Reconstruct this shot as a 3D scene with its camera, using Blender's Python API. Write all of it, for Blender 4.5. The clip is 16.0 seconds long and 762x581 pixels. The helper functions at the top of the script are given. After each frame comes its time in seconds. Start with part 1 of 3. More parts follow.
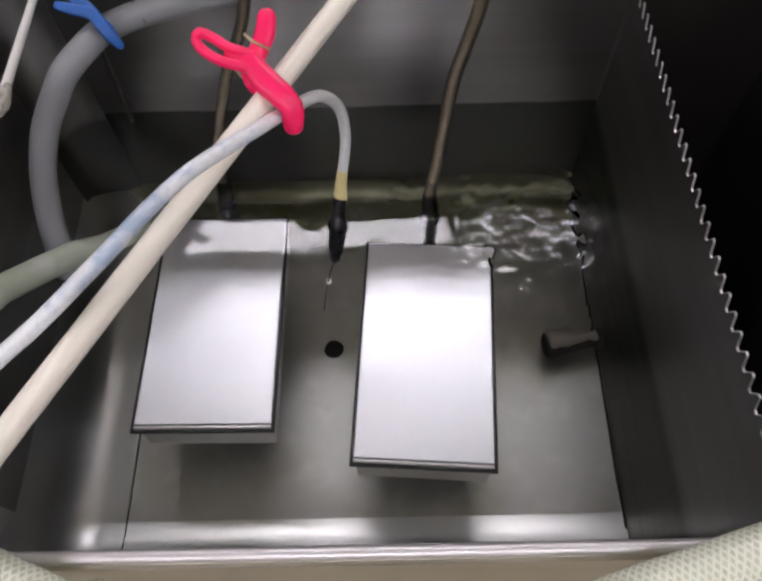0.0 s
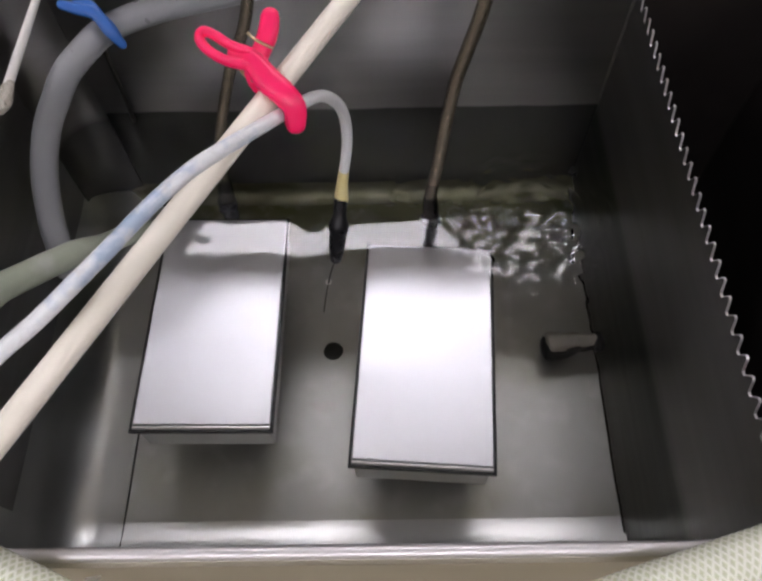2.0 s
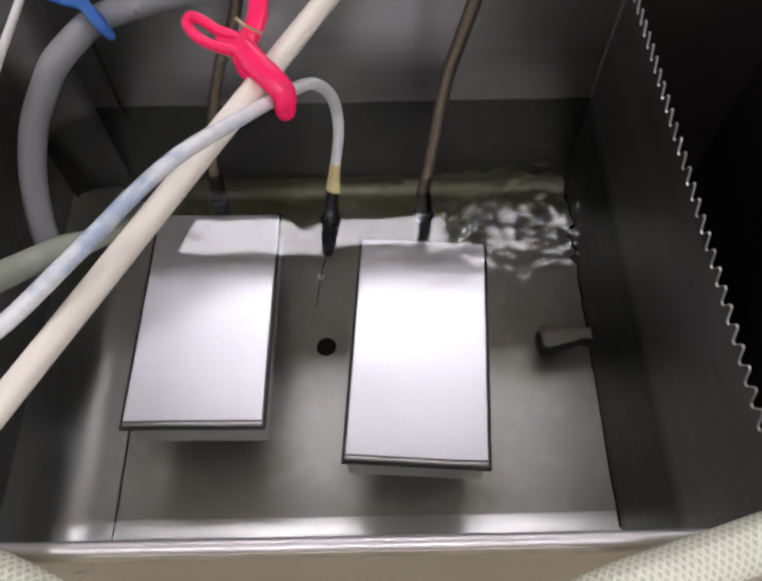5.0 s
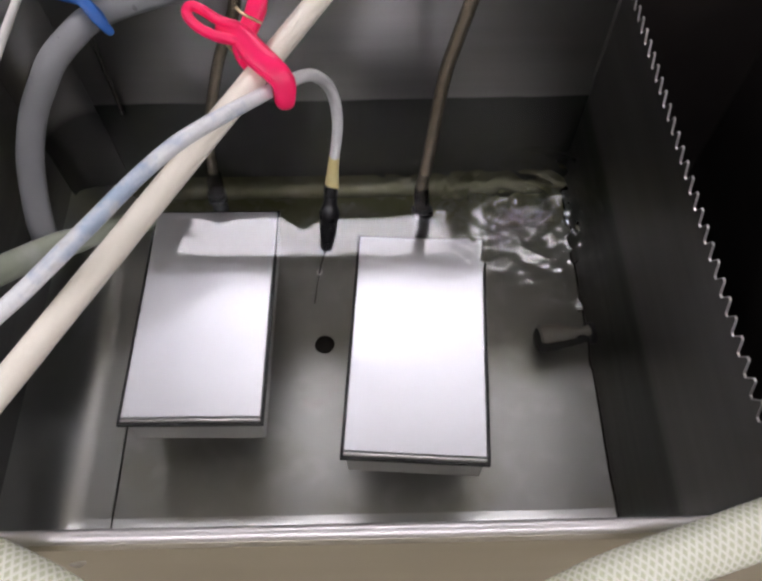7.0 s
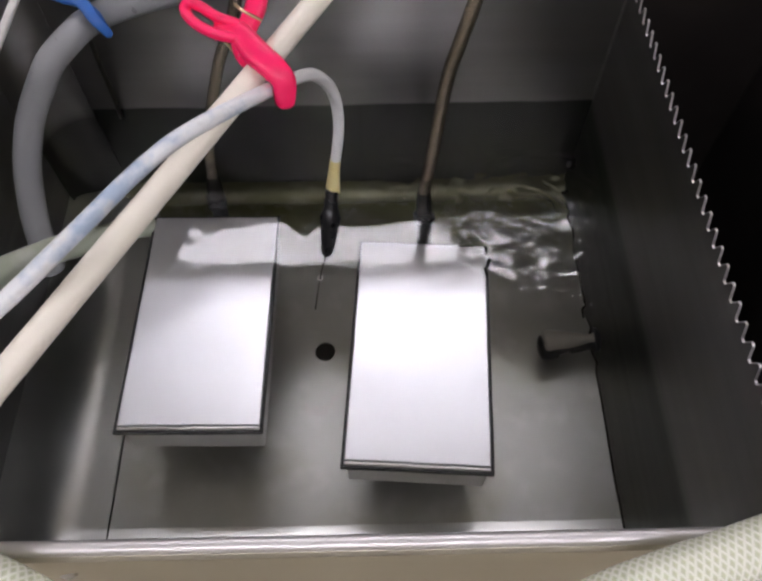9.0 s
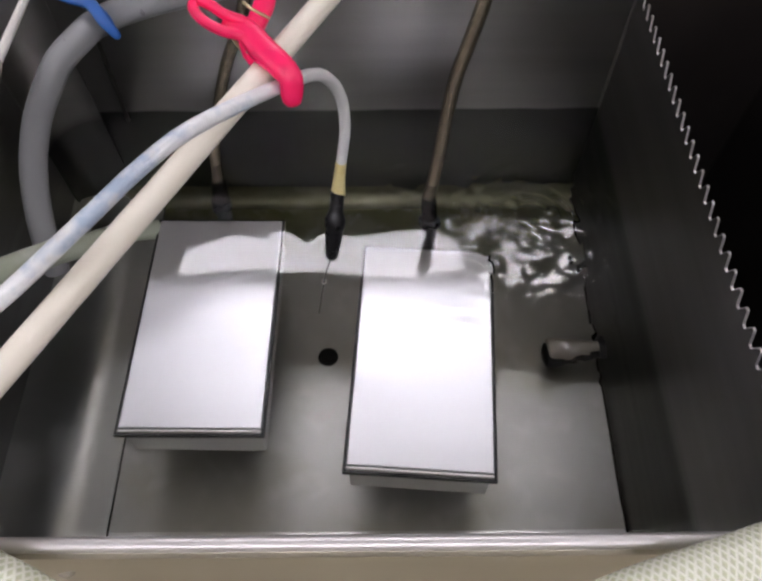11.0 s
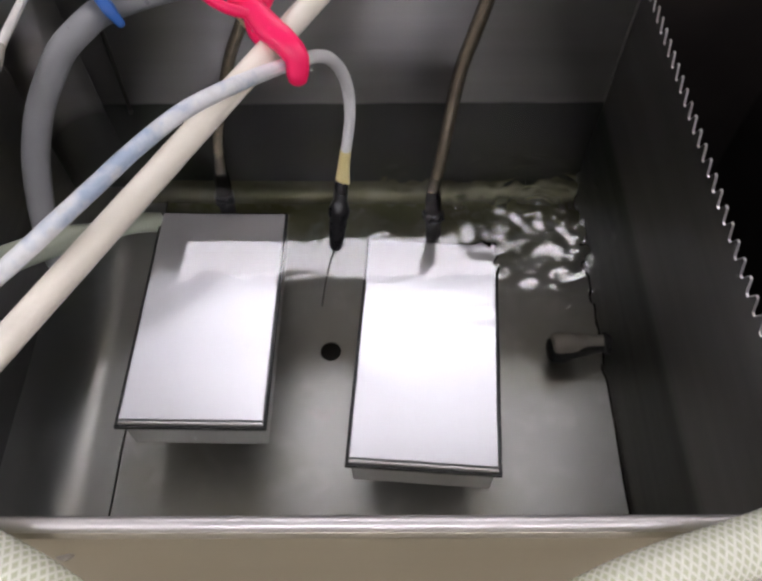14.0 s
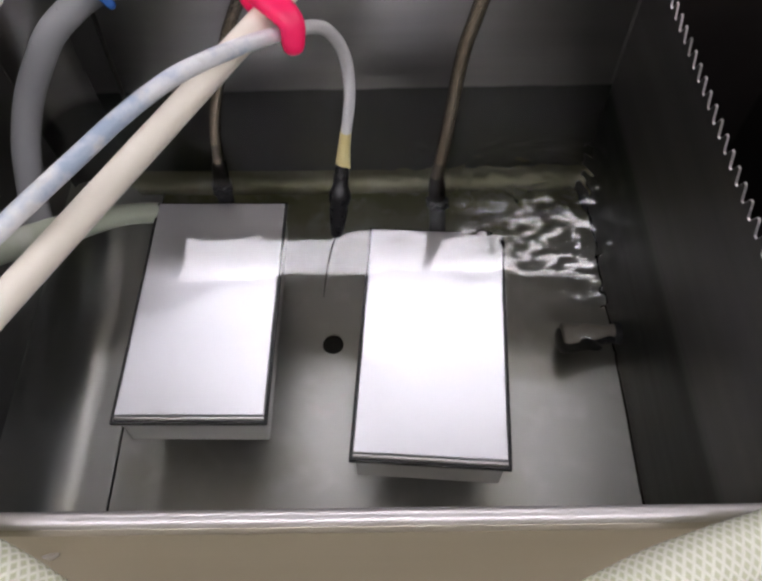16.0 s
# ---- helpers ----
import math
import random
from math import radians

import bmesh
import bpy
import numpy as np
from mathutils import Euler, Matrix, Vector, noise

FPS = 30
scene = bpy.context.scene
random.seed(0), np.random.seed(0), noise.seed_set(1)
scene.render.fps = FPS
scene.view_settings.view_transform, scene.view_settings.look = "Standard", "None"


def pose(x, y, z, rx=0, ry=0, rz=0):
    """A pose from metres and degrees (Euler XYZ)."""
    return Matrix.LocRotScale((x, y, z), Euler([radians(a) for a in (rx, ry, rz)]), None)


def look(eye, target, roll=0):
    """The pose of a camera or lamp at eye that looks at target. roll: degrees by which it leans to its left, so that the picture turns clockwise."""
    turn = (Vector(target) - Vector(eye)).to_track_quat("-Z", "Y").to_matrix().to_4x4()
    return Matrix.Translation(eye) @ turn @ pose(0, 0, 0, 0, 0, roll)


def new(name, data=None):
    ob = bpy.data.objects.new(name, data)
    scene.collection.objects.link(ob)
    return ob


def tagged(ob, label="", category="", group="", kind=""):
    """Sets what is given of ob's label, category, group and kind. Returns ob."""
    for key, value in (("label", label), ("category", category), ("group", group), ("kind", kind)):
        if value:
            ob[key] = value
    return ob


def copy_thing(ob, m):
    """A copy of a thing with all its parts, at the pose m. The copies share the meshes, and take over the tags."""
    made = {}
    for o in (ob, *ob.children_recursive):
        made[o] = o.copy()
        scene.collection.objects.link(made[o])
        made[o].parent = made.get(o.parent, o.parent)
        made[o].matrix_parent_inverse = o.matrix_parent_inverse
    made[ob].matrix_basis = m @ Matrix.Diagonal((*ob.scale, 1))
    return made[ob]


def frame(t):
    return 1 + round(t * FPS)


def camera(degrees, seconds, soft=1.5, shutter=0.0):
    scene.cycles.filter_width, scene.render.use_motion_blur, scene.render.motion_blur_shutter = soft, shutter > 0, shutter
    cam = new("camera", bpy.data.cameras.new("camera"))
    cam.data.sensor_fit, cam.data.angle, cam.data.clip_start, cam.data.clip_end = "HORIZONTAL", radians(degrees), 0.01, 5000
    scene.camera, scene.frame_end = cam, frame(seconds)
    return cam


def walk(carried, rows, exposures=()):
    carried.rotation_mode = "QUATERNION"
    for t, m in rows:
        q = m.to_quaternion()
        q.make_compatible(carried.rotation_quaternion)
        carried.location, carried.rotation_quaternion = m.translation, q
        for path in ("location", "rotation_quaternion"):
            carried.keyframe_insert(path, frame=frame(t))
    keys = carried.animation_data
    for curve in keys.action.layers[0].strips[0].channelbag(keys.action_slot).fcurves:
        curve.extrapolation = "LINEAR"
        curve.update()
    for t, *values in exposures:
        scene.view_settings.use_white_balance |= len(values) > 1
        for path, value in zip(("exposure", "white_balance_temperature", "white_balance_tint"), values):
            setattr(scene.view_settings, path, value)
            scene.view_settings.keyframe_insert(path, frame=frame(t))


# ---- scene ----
# ---- camera and its walk ----
PATH = [
    (0, (0.0411, -0.1684, 0.8226), (0.031, 0.2125, 0.1191), -2.76),
    (0.5, (0.0425, -0.1695, 0.822), (0.0312, 0.2125, 0.1192), -3.0),
    (1, (0.0418, -0.172, 0.8219), (0.0316, 0.2119, 0.1201), -2.58),
    (1.5, (0.04, -0.1721, 0.821), (0.0304, 0.2128, 0.1198), -2.34),
    (2, (0.04, -0.1709, 0.8211), (0.0311, 0.2146, 0.1202), -2.1),
    (2.5, (0.0408, -0.1709, 0.8203), (0.0317, 0.2159, 0.1201), -2.02),
    (3, (0.0414, -0.1711, 0.82), (0.0331, 0.2162, 0.12), -1.97),
    (3.5, (0.0418, -0.1713, 0.8187), (0.0348, 0.2158, 0.1186), -1.97),
    (4, (0.0416, -0.1716, 0.8171), (0.0365, 0.215, 0.1167), -1.78),
    (6.5, (0.0411, -0.1807, 0.8069), (0.0413, 0.2085, 0.1079), -1.3),
    (7, (0.0396, -0.1824, 0.8071), (0.0408, 0.2102, 0.1101), -1.09),
    (7.5, (0.0396, -0.1831, 0.8063), (0.0409, 0.2123, 0.1108), -1.04),
    (8, (0.0392, -0.1826, 0.8029), (0.0408, 0.2149, 0.1086), -0.84),
    (8.5, (0.0385, -0.1804, 0.7982), (0.0395, 0.219, 0.1051), -0.94),
    (9, (0.0388, -0.1801, 0.796), (0.0393, 0.2221, 0.1045), -1.11),
    (11.5, (0.0367, -0.1861, 0.7867), (0.0329, 0.23, 0.1034), -0.75),
    (12, (0.0356, -0.1875, 0.7831), (0.0329, 0.2303, 0.1009), -0.48),
    (12.5, (0.0357, -0.1893, 0.7814), (0.0332, 0.2303, 0.1002), -0.71),
    (13, (0.0358, -0.1904, 0.778), (0.032, 0.2309, 0.0979), -0.85),
    (13.5, (0.0351, -0.1909, 0.7782), (0.0307, 0.2289, 0.0972), -0.8),
    (14, (0.0351, -0.1939, 0.7777), (0.0308, 0.2269, 0.0973), -0.74),
    (14.5, (0.0349, -0.1944, 0.7754), (0.0303, 0.2254, 0.0944), -0.77),
    (15, (0.0333, -0.1959, 0.7748), (0.0313, 0.2229, 0.0932), -0.51),
    (15.5, (0.0337, -0.1973, 0.7716), (0.0298, 0.2232, 0.091), -0.89),
    (16, (0.0348, -0.1914, 0.7535), (0.0268, 0.2297, 0.0734), -1.82),
]
cam = camera(58.13, 16.0, soft=2.8)
walk(cam, [(t, look(e, a, r)) for t, e, a, r in PATH], exposures=[(0.0, 0.02), (16.0, 0.06)])

# ---- world and lights ----
world = bpy.data.worlds.new("world")
scene.world = world
world.use_nodes = True
world.node_tree.nodes["Background"].inputs["Color"].default_value = (0.5, 0.52, 0.55, 1)
world.node_tree.nodes["Background"].inputs["Strength"].default_value = 0.05
LAMP = 24.0

HW = 0.2267          # water level above the tank floor
RIM = 0.456          # height of the tank's rim
XL, XR, YF, YB = -0.336, 0.285, -0.117, 0.396


# ---- materials ----
def material(name, colour, metal=0.0, rough=0.5, second=None, scale=20.0, stretch=(1, 1, 1), bump=0.0, bump_scale=200.0,
             spread=0.08, spot=None, spot_scale=6.0, spot_level=0.6, glow=0.0, through_light=0.0, aniso=0.0, ior=1.45, detail=6.0):
    """A surface with grain and stains at two scales; stretch draws the grain out along an axis."""
    m = bpy.data.materials.new(name)
    m.use_nodes = True
    n, l = m.node_tree.nodes, m.node_tree.links
    b = n["Principled BSDF"]
    b.inputs["Metallic"].default_value, b.inputs["IOR"].default_value = metal, ior
    b.inputs["Transmission Weight"].default_value, b.inputs["Anisotropic"].default_value = through_light, aniso
    co, mp = n.new("ShaderNodeTexCoord"), n.new("ShaderNodeMapping")
    mp.inputs["Scale"].default_value = stretch
    l.new(co.outputs["Object"], mp.inputs["Vector"])
    fine = n.new("ShaderNodeTexNoise")
    fine.inputs["Scale"].default_value, fine.inputs["Detail"].default_value = scale, detail
    l.new(mp.outputs["Vector"], fine.inputs["Vector"])
    mix = n.new("ShaderNodeMix")
    mix.data_type = "RGBA"
    mix.inputs["A"].default_value = (*colour, 1)
    mix.inputs["B"].default_value = (*(second or [c * 0.8 for c in colour]), 1)
    l.new(fine.outputs["Fac"], mix.inputs["Factor"])
    out = mix.outputs["Result"]
    if spot:
        big, ramp, over = n.new("ShaderNodeTexNoise"), n.new("ShaderNodeValToRGB"), n.new("ShaderNodeMix")
        big.inputs["Scale"].default_value, big.inputs["Detail"].default_value = spot_scale, 5
        l.new(co.outputs["Object"], big.inputs["Vector"])
        ramp.color_ramp.elements[0].position, ramp.color_ramp.elements[1].position = spot_level, min(1, spot_level + 0.2)
        l.new(big.outputs["Fac"], ramp.inputs["Fac"])
        over.data_type = "RGBA"
        over.inputs["B"].default_value = (*spot, 1)
        l.new(ramp.outputs["Color"], over.inputs["Factor"])
        l.new(out, over.inputs["A"])
        out = over.outputs["Result"]
    l.new(out, b.inputs["Base Color"])
    rr = n.new("ShaderNodeMapRange")
    rr.inputs["To Min"].default_value, rr.inputs["To Max"].default_value = max(0, rough - spread), min(1, rough + spread)
    l.new(fine.outputs["Fac"], rr.inputs["Value"])
    l.new(rr.outputs["Result"], b.inputs["Roughness"])
    if bump:
        grain, bp = n.new("ShaderNodeTexNoise"), n.new("ShaderNodeBump")
        grain.inputs["Scale"].default_value, grain.inputs["Detail"].default_value = bump_scale, 3
        l.new(mp.outputs["Vector"], grain.inputs["Vector"])
        bp.inputs["Strength"].default_value, bp.inputs["Distance"].default_value = bump, 0.001
        l.new(grain.outputs["Fac"], bp.inputs["Height"])
        l.new(bp.outputs["Normal"], b.inputs["Normal"])
    if glow:
        b.inputs["Emission Color"].default_value, b.inputs["Emission Strength"].default_value = (0.95, 0.91, 1.02, 1), glow
    return m


def woven(name, colour, dark, metal, rough, turns, strands, through_light=0.0):
    """A braided hose: crossing helical strands along the tube's own coordinates."""
    m = material(name, colour, metal, rough, through_light=through_light, scale=60)
    n, l = m.node_tree.nodes, m.node_tree.links
    b = n["Principled BSDF"]
    uv, sep = n.new("ShaderNodeUVMap"), n.new("ShaderNodeSeparateXYZ")
    uv.uv_map = "along"
    l.new(uv.outputs["UV"], sep.inputs["Vector"])
    waves = []
    for sign in (1, -1):
        a, s, w = n.new("ShaderNodeMath"), n.new("ShaderNodeMath"), n.new("ShaderNodeMath")
        a.operation, s.operation, w.operation = "MULTIPLY", "MULTIPLY_ADD", "SINE"
        a.inputs[1].default_value = turns * 2 * math.pi
        l.new(sep.outputs["X"], a.inputs[0])
        s.inputs[1].default_value = sign * strands * 2 * math.pi
        l.new(sep.outputs["Y"], s.inputs[0])
        l.new(a.outputs[0], s.inputs[2])
        l.new(s.outputs[0], w.inputs[0])
        waves.append(w)
    top = n.new("ShaderNodeMath")
    top.operation = "MAXIMUM"
    l.new(waves[0].outputs[0], top.inputs[0])
    l.new(waves[1].outputs[0], top.inputs[1])
    rng, mix, bp = n.new("ShaderNodeMapRange"), n.new("ShaderNodeMix"), n.new("ShaderNodeBump")
    rng.inputs["From Min"].default_value, rng.inputs["From Max"].default_value = -0.3, 0.8
    l.new(top.outputs[0], rng.inputs["Value"])
    mix.data_type = "RGBA"
    mix.inputs["A"].default_value, mix.inputs["B"].default_value = (*dark, 1), (*colour, 1)
    l.new(rng.outputs["Result"], mix.inputs["Factor"])
    l.new(mix.outputs["Result"], b.inputs["Base Color"])
    bp.inputs["Strength"].default_value, bp.inputs["Distance"].default_value = 0.6, 0.0006
    l.new(rng.outputs["Result"], bp.inputs["Height"])
    l.new(bp.outputs["Normal"], b.inputs["Normal"])
    return m


def filmed_or_shaded(m, other, axis, low, high, wobble):
    """Another colour past an uneven line between low and high on the axis: the floor's olive stain, or walls painted
    dim under water.
    """
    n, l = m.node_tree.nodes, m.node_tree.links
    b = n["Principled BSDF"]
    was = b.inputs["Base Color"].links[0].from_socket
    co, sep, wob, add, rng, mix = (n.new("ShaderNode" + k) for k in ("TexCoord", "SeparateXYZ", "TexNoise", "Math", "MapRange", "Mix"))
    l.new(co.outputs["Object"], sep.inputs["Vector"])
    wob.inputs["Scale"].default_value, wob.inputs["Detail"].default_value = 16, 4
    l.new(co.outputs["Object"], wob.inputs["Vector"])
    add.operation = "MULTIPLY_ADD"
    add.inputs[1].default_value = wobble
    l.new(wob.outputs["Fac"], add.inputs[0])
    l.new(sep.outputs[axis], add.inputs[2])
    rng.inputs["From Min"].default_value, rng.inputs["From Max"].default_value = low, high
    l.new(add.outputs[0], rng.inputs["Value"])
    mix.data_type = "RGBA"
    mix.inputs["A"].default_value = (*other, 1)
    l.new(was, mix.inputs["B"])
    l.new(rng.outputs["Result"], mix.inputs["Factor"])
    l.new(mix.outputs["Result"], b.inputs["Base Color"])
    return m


def mottled(m, colour, scale, low, high):
    """Worn blotches of another colour over what the surface has."""
    n, l = m.node_tree.nodes, m.node_tree.links
    b = n["Principled BSDF"]
    was = b.inputs["Base Color"].links[0].from_socket
    co, big, rng, mix = (n.new("ShaderNode" + k) for k in ("TexCoord", "TexNoise", "MapRange", "Mix"))
    big.inputs["Scale"].default_value, big.inputs["Detail"].default_value, big.inputs["Distortion"].default_value = scale, 4, 0.1
    l.new(co.outputs["Object"], big.inputs["Vector"])
    rng.inputs["From Min"].default_value, rng.inputs["From Max"].default_value = low, high
    l.new(big.outputs["Fac"], rng.inputs["Value"])
    mix.data_type = "RGBA"
    mix.inputs["B"].default_value = (*colour, 1)
    l.new(was, mix.inputs["A"])
    l.new(rng.outputs["Result"], mix.inputs["Factor"])
    l.new(mix.outputs["Result"], b.inputs["Base Color"])
    return m


def water_material():
    m = bpy.data.materials.new("clear_water")
    m.use_nodes = True
    n, l = m.node_tree.nodes, m.node_tree.links
    n.clear()
    o, g = n.new("ShaderNodeOutputMaterial"), n.new("ShaderNodeBsdfGlass")
    g.inputs["Color"].default_value = (0.97, 0.975, 0.95, 1)
    g.inputs["IOR"].default_value, g.inputs["Roughness"].default_value = 1.333, 0.0
    l.new(g.outputs[0], o.inputs["Surface"])
    return m


STEEL = material("tank_steel", (0.64, 0.64, 0.63), 1.0, 0.29, (0.57, 0.57, 0.555), 9, (1, 1, 1), 0.03, 300, spread=0.04, detail=3.0)
STEEL_FLOOR = filmed_or_shaded(material("floor_steel", (0.25, 0.245, 0.12), 1.0, 0.38, (0.17, 0.165, 0.085), 18, (1, 1, 1), 0.06, 300),
                          (0.43, 0.43, 0.41), "Y", 0.30, 0.40, 0.07)
mottled(STEEL_FLOOR, (0.34, 0.33, 0.26), 11.0, 0.50, 0.85)
mottled(STEEL_FLOOR, (0.56, 0.56, 0.55), 30.0, 0.52, 0.95)
OLIVE = material("olive_film", (0.135, 0.133, 0.082), 1.0, 0.50, (0.095, 0.094, 0.06), 14, (0.3, 1, 1), 0.05, 200)
mottled(OLIVE, (0.17, 0.165, 0.12), 22.0, 0.45, 0.70)
# Back wall and weir are painted dark below the waterline, where they look dim.
STEEL_WALL = filmed_or_shaded(material("wall_steel", (0.275, 0.265, 0.257), 1.0, 0.34, (0.22, 0.21, 0.205), 9, (0.3, 1, 5), 0.02, 120),
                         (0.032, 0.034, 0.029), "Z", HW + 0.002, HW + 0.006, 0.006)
STEEL_WEIR = filmed_or_shaded(material("weir_steel", (0.24, 0.23, 0.222), 1.0, 0.40, (0.19, 0.184, 0.178), 9, (1, 0.3, 5), 0.04, 120),
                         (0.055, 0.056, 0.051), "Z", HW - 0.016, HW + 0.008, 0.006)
# Edge reflections are cut so the darkened walls stay dim at a slant.
for dim_steel in (STEEL_WALL, STEEL_WEIR):
    dim_steel.node_tree.nodes["Principled BSDF"].inputs["Specular Tint"].default_value = (0.62, 0.62, 0.60, 1)
# The tank's steel again, darkened to paint in the side wall's dimness.
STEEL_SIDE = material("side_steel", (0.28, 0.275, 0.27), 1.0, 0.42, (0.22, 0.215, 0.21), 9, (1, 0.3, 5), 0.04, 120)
STEEL_RIM = material("rim_steel", (0.82, 0.80, 0.80), 1.0, 0.45, (0.55, 0.53, 0.51), 30, (0.1, 1, 1), 0.05, 300)
STEEL_SKIN = material("skin_steel", (0.58, 0.55, 0.46), 1.0, 0.40, (0.50, 0.47, 0.38), 12, (0.2, 1, 1), 0.05, 200)
# Near-black in place of the shade down in the overflow chamber.
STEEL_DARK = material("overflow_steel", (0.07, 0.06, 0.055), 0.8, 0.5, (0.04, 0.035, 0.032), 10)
WELD = material("weld_bead", (0.34, 0.325, 0.31), 1.0, 0.42, (0.22, 0.21, 0.20), 60, bump=0.3, bump_scale=250)
LID = material("brushed_lid", (0.70, 0.70, 0.735), 1.0, 0.345, (0.655, 0.655, 0.695), 6, (0.15, 3, 1), 0.03, 220, spread=0.03)
BOX = material("box_steel", (0.55, 0.55, 0.55), 1.0, 0.35, None, 20)
BOOT = material("glossy_black_rubber", (0.006, 0.006, 0.007), 0.0, 0.28, (0.012, 0.012, 0.012), 80, bump=0.1)
RUBBER = material("black_rubber", (0.012, 0.012, 0.014), 0.0, 0.55, (0.02, 0.02, 0.02), 80, bump=0.1)
HOLE = material("drain_dark", (0.008, 0.008, 0.008), 0.0, 0.9)
BRAID = woven("steel_braid", (0.30, 0.255, 0.19), (0.10, 0.082, 0.058), 1.0, 0.24, 900, 12)
NUT = material("nickel_nut", (0.10, 0.09, 0.075), 1.0, 0.22, (0.05, 0.045, 0.04), 40)
ROD = material("cream_plastic", (0.86, 0.81, 0.70), 0.0, 0.45, (0.76, 0.71, 0.59), 35, (1, 1, 1), 0.05, 90,
               spot=(0.62, 0.55, 0.40), spot_scale=14, spot_level=0.62)
TUBE = material("white_tubing", (0.80, 0.81, 0.80), 0.0, 0.32, (0.66, 0.68, 0.69), 45, bump=0.05, bump_scale=60)
mottled(TUBE, (0.36, 0.44, 0.55), 52.0, 0.45, 0.62)
mottled(TUBE, (0.22, 0.31, 0.47), 38.0, 0.56, 0.82)
mottled(TUBE, (0.62, 0.62, 0.60), 120.0, 0.55, 0.75)
TUBE_PLAIN = material("white_tubing_clean", (0.84, 0.84, 0.82), 0.0, 0.32, (0.72, 0.72, 0.72), 50)
YELLOW = material("yellowed_sleeve", (0.70, 0.58, 0.20), 0.0, 0.35, (0.80, 0.72, 0.40), 90)
PINK = material("pink_plastic", (0.98, 0.018, 0.14), 0.0, 0.36, (0.90, 0.012, 0.10), 60, bump=0.04, bump_scale=150)
BLUE = material("blue_plastic", (0.03, 0.13, 0.42), 0.0, 0.4, (0.02, 0.09, 0.32), 60)
WIRE = material("spring_wire", (0.62, 0.50, 0.30), 1.0, 0.3, None, 60)
NEEDLE = material("probe_steel", (0.10, 0.095, 0.085), 1.0, 0.4, None, 60)
HOSE = material("milky_hose", (0.34, 0.345, 0.345), 0.0, 0.30, (0.27, 0.275, 0.28), 18, through_light=0.15, ior=1.3)
HOSE_GREEN = material("greenish_hose", (0.50, 0.54, 0.42), 0.0, 0.38, (0.40, 0.44, 0.33), 22, through_light=0.1, ior=1.3,
                      spot=(0.58, 0.60, 0.52), spot_scale=20, spot_level=0.55)
BRAIDED = woven("braided_pvc", (0.84, 0.85, 0.72), (0.62, 0.65, 0.44), 0.0, 0.14, 260, 12, 0.08)
STRING = material("frayed_cord", (0.50, 0.47, 0.40), 0.0, 0.9, (0.32, 0.30, 0.25), 120, bump=0.5, bump_scale=300)
STICK = material("white_stick", (0.84, 0.82, 0.76), 0.0, 0.4, None, 40)
FIT_PALE = material("pale_nozzle", (0.46, 0.42, 0.37), 0.3, 0.45, (0.34, 0.31, 0.27), 30)
PAINT = material("room_paint", (0.62, 0.60, 0.56), 0.0, 0.8, (0.56, 0.54, 0.50), 3, bump=0.05, bump_scale=60)
CEIL = material("ceiling_paint", (0.74, 0.74, 0.72), 0.0, 0.9, (0.68, 0.68, 0.66), 3)
SLAB = material("room_floor_paint", (0.42, 0.375, 0.28), 0.0, 0.6, (0.36, 0.32, 0.235), 5)
GLOW = material("lamp_diffuser", (0.9, 0.9, 0.9), 0.0, 0.5, glow=LAMP)
ENAMEL = material("white_enamel", (0.8, 0.8, 0.8), 0.0, 0.4)
WATER = water_material()


# ---- mesh helpers ----
def part(name, bm, mat, parent=None, label="", smooth=False):
    """Links a bmesh as one mesh object under a thing or a part."""
    me = bpy.data.meshes.new(name)
    bmesh.ops.recalc_face_normals(bm, faces=bm.faces)
    for f in bm.faces:
        f.smooth = smooth
    if smooth:
        for e in bm.edges:
            e.smooth = len(e.link_faces) == 2 and e.calc_face_angle(0.0) < 0.7
    bm.to_mesh(me)
    bm.free()
    me.materials.append(mat)
    ob = new(name, me)
    ob.parent = parent
    if label:
        ob["label"] = label
    return ob


def empty(name, m=None):
    ob = new(name)
    ob.empty_display_size = 0.02
    if m is not None:
        ob.matrix_basis = m
    return ob


def block(x0, x1, y0, y1, z0, z1, bevel=0.0, bm=None):
    bm = bm or bmesh.new()
    res = bmesh.ops.create_cube(bm, size=1, matrix=Matrix.Translation(((x0 + x1) / 2, (y0 + y1) / 2, (z0 + z1) / 2))
                                @ Matrix.Diagonal((x1 - x0, y1 - y0, z1 - z0, 1)))
    if bevel:
        edges = list({e for v in res["verts"] for e in v.link_edges})
        bmesh.ops.bevel(bm, geom=edges, offset=bevel, segments=3, affect="EDGES", profile=0.5)
    return bm


def smooth_line(points, steps):
    """A curve through the points, evenly divided between each two."""
    p = [Vector(q) for q in points]
    p = [2 * p[0] - p[1]] + p + [2 * p[-1] - p[-2]]
    out = []
    for i in range(1, len(p) - 2):
        for k in range(steps):
            u = k / steps
            a, b, c, d = p[i - 1:i + 3]
            out.append(0.5 * (2 * b + (c - a) * u + (2 * a - 5 * b + 4 * c - d) * u * u + (3 * b - a - 3 * c + d) * u ** 3))
    return out + [p[-2]]


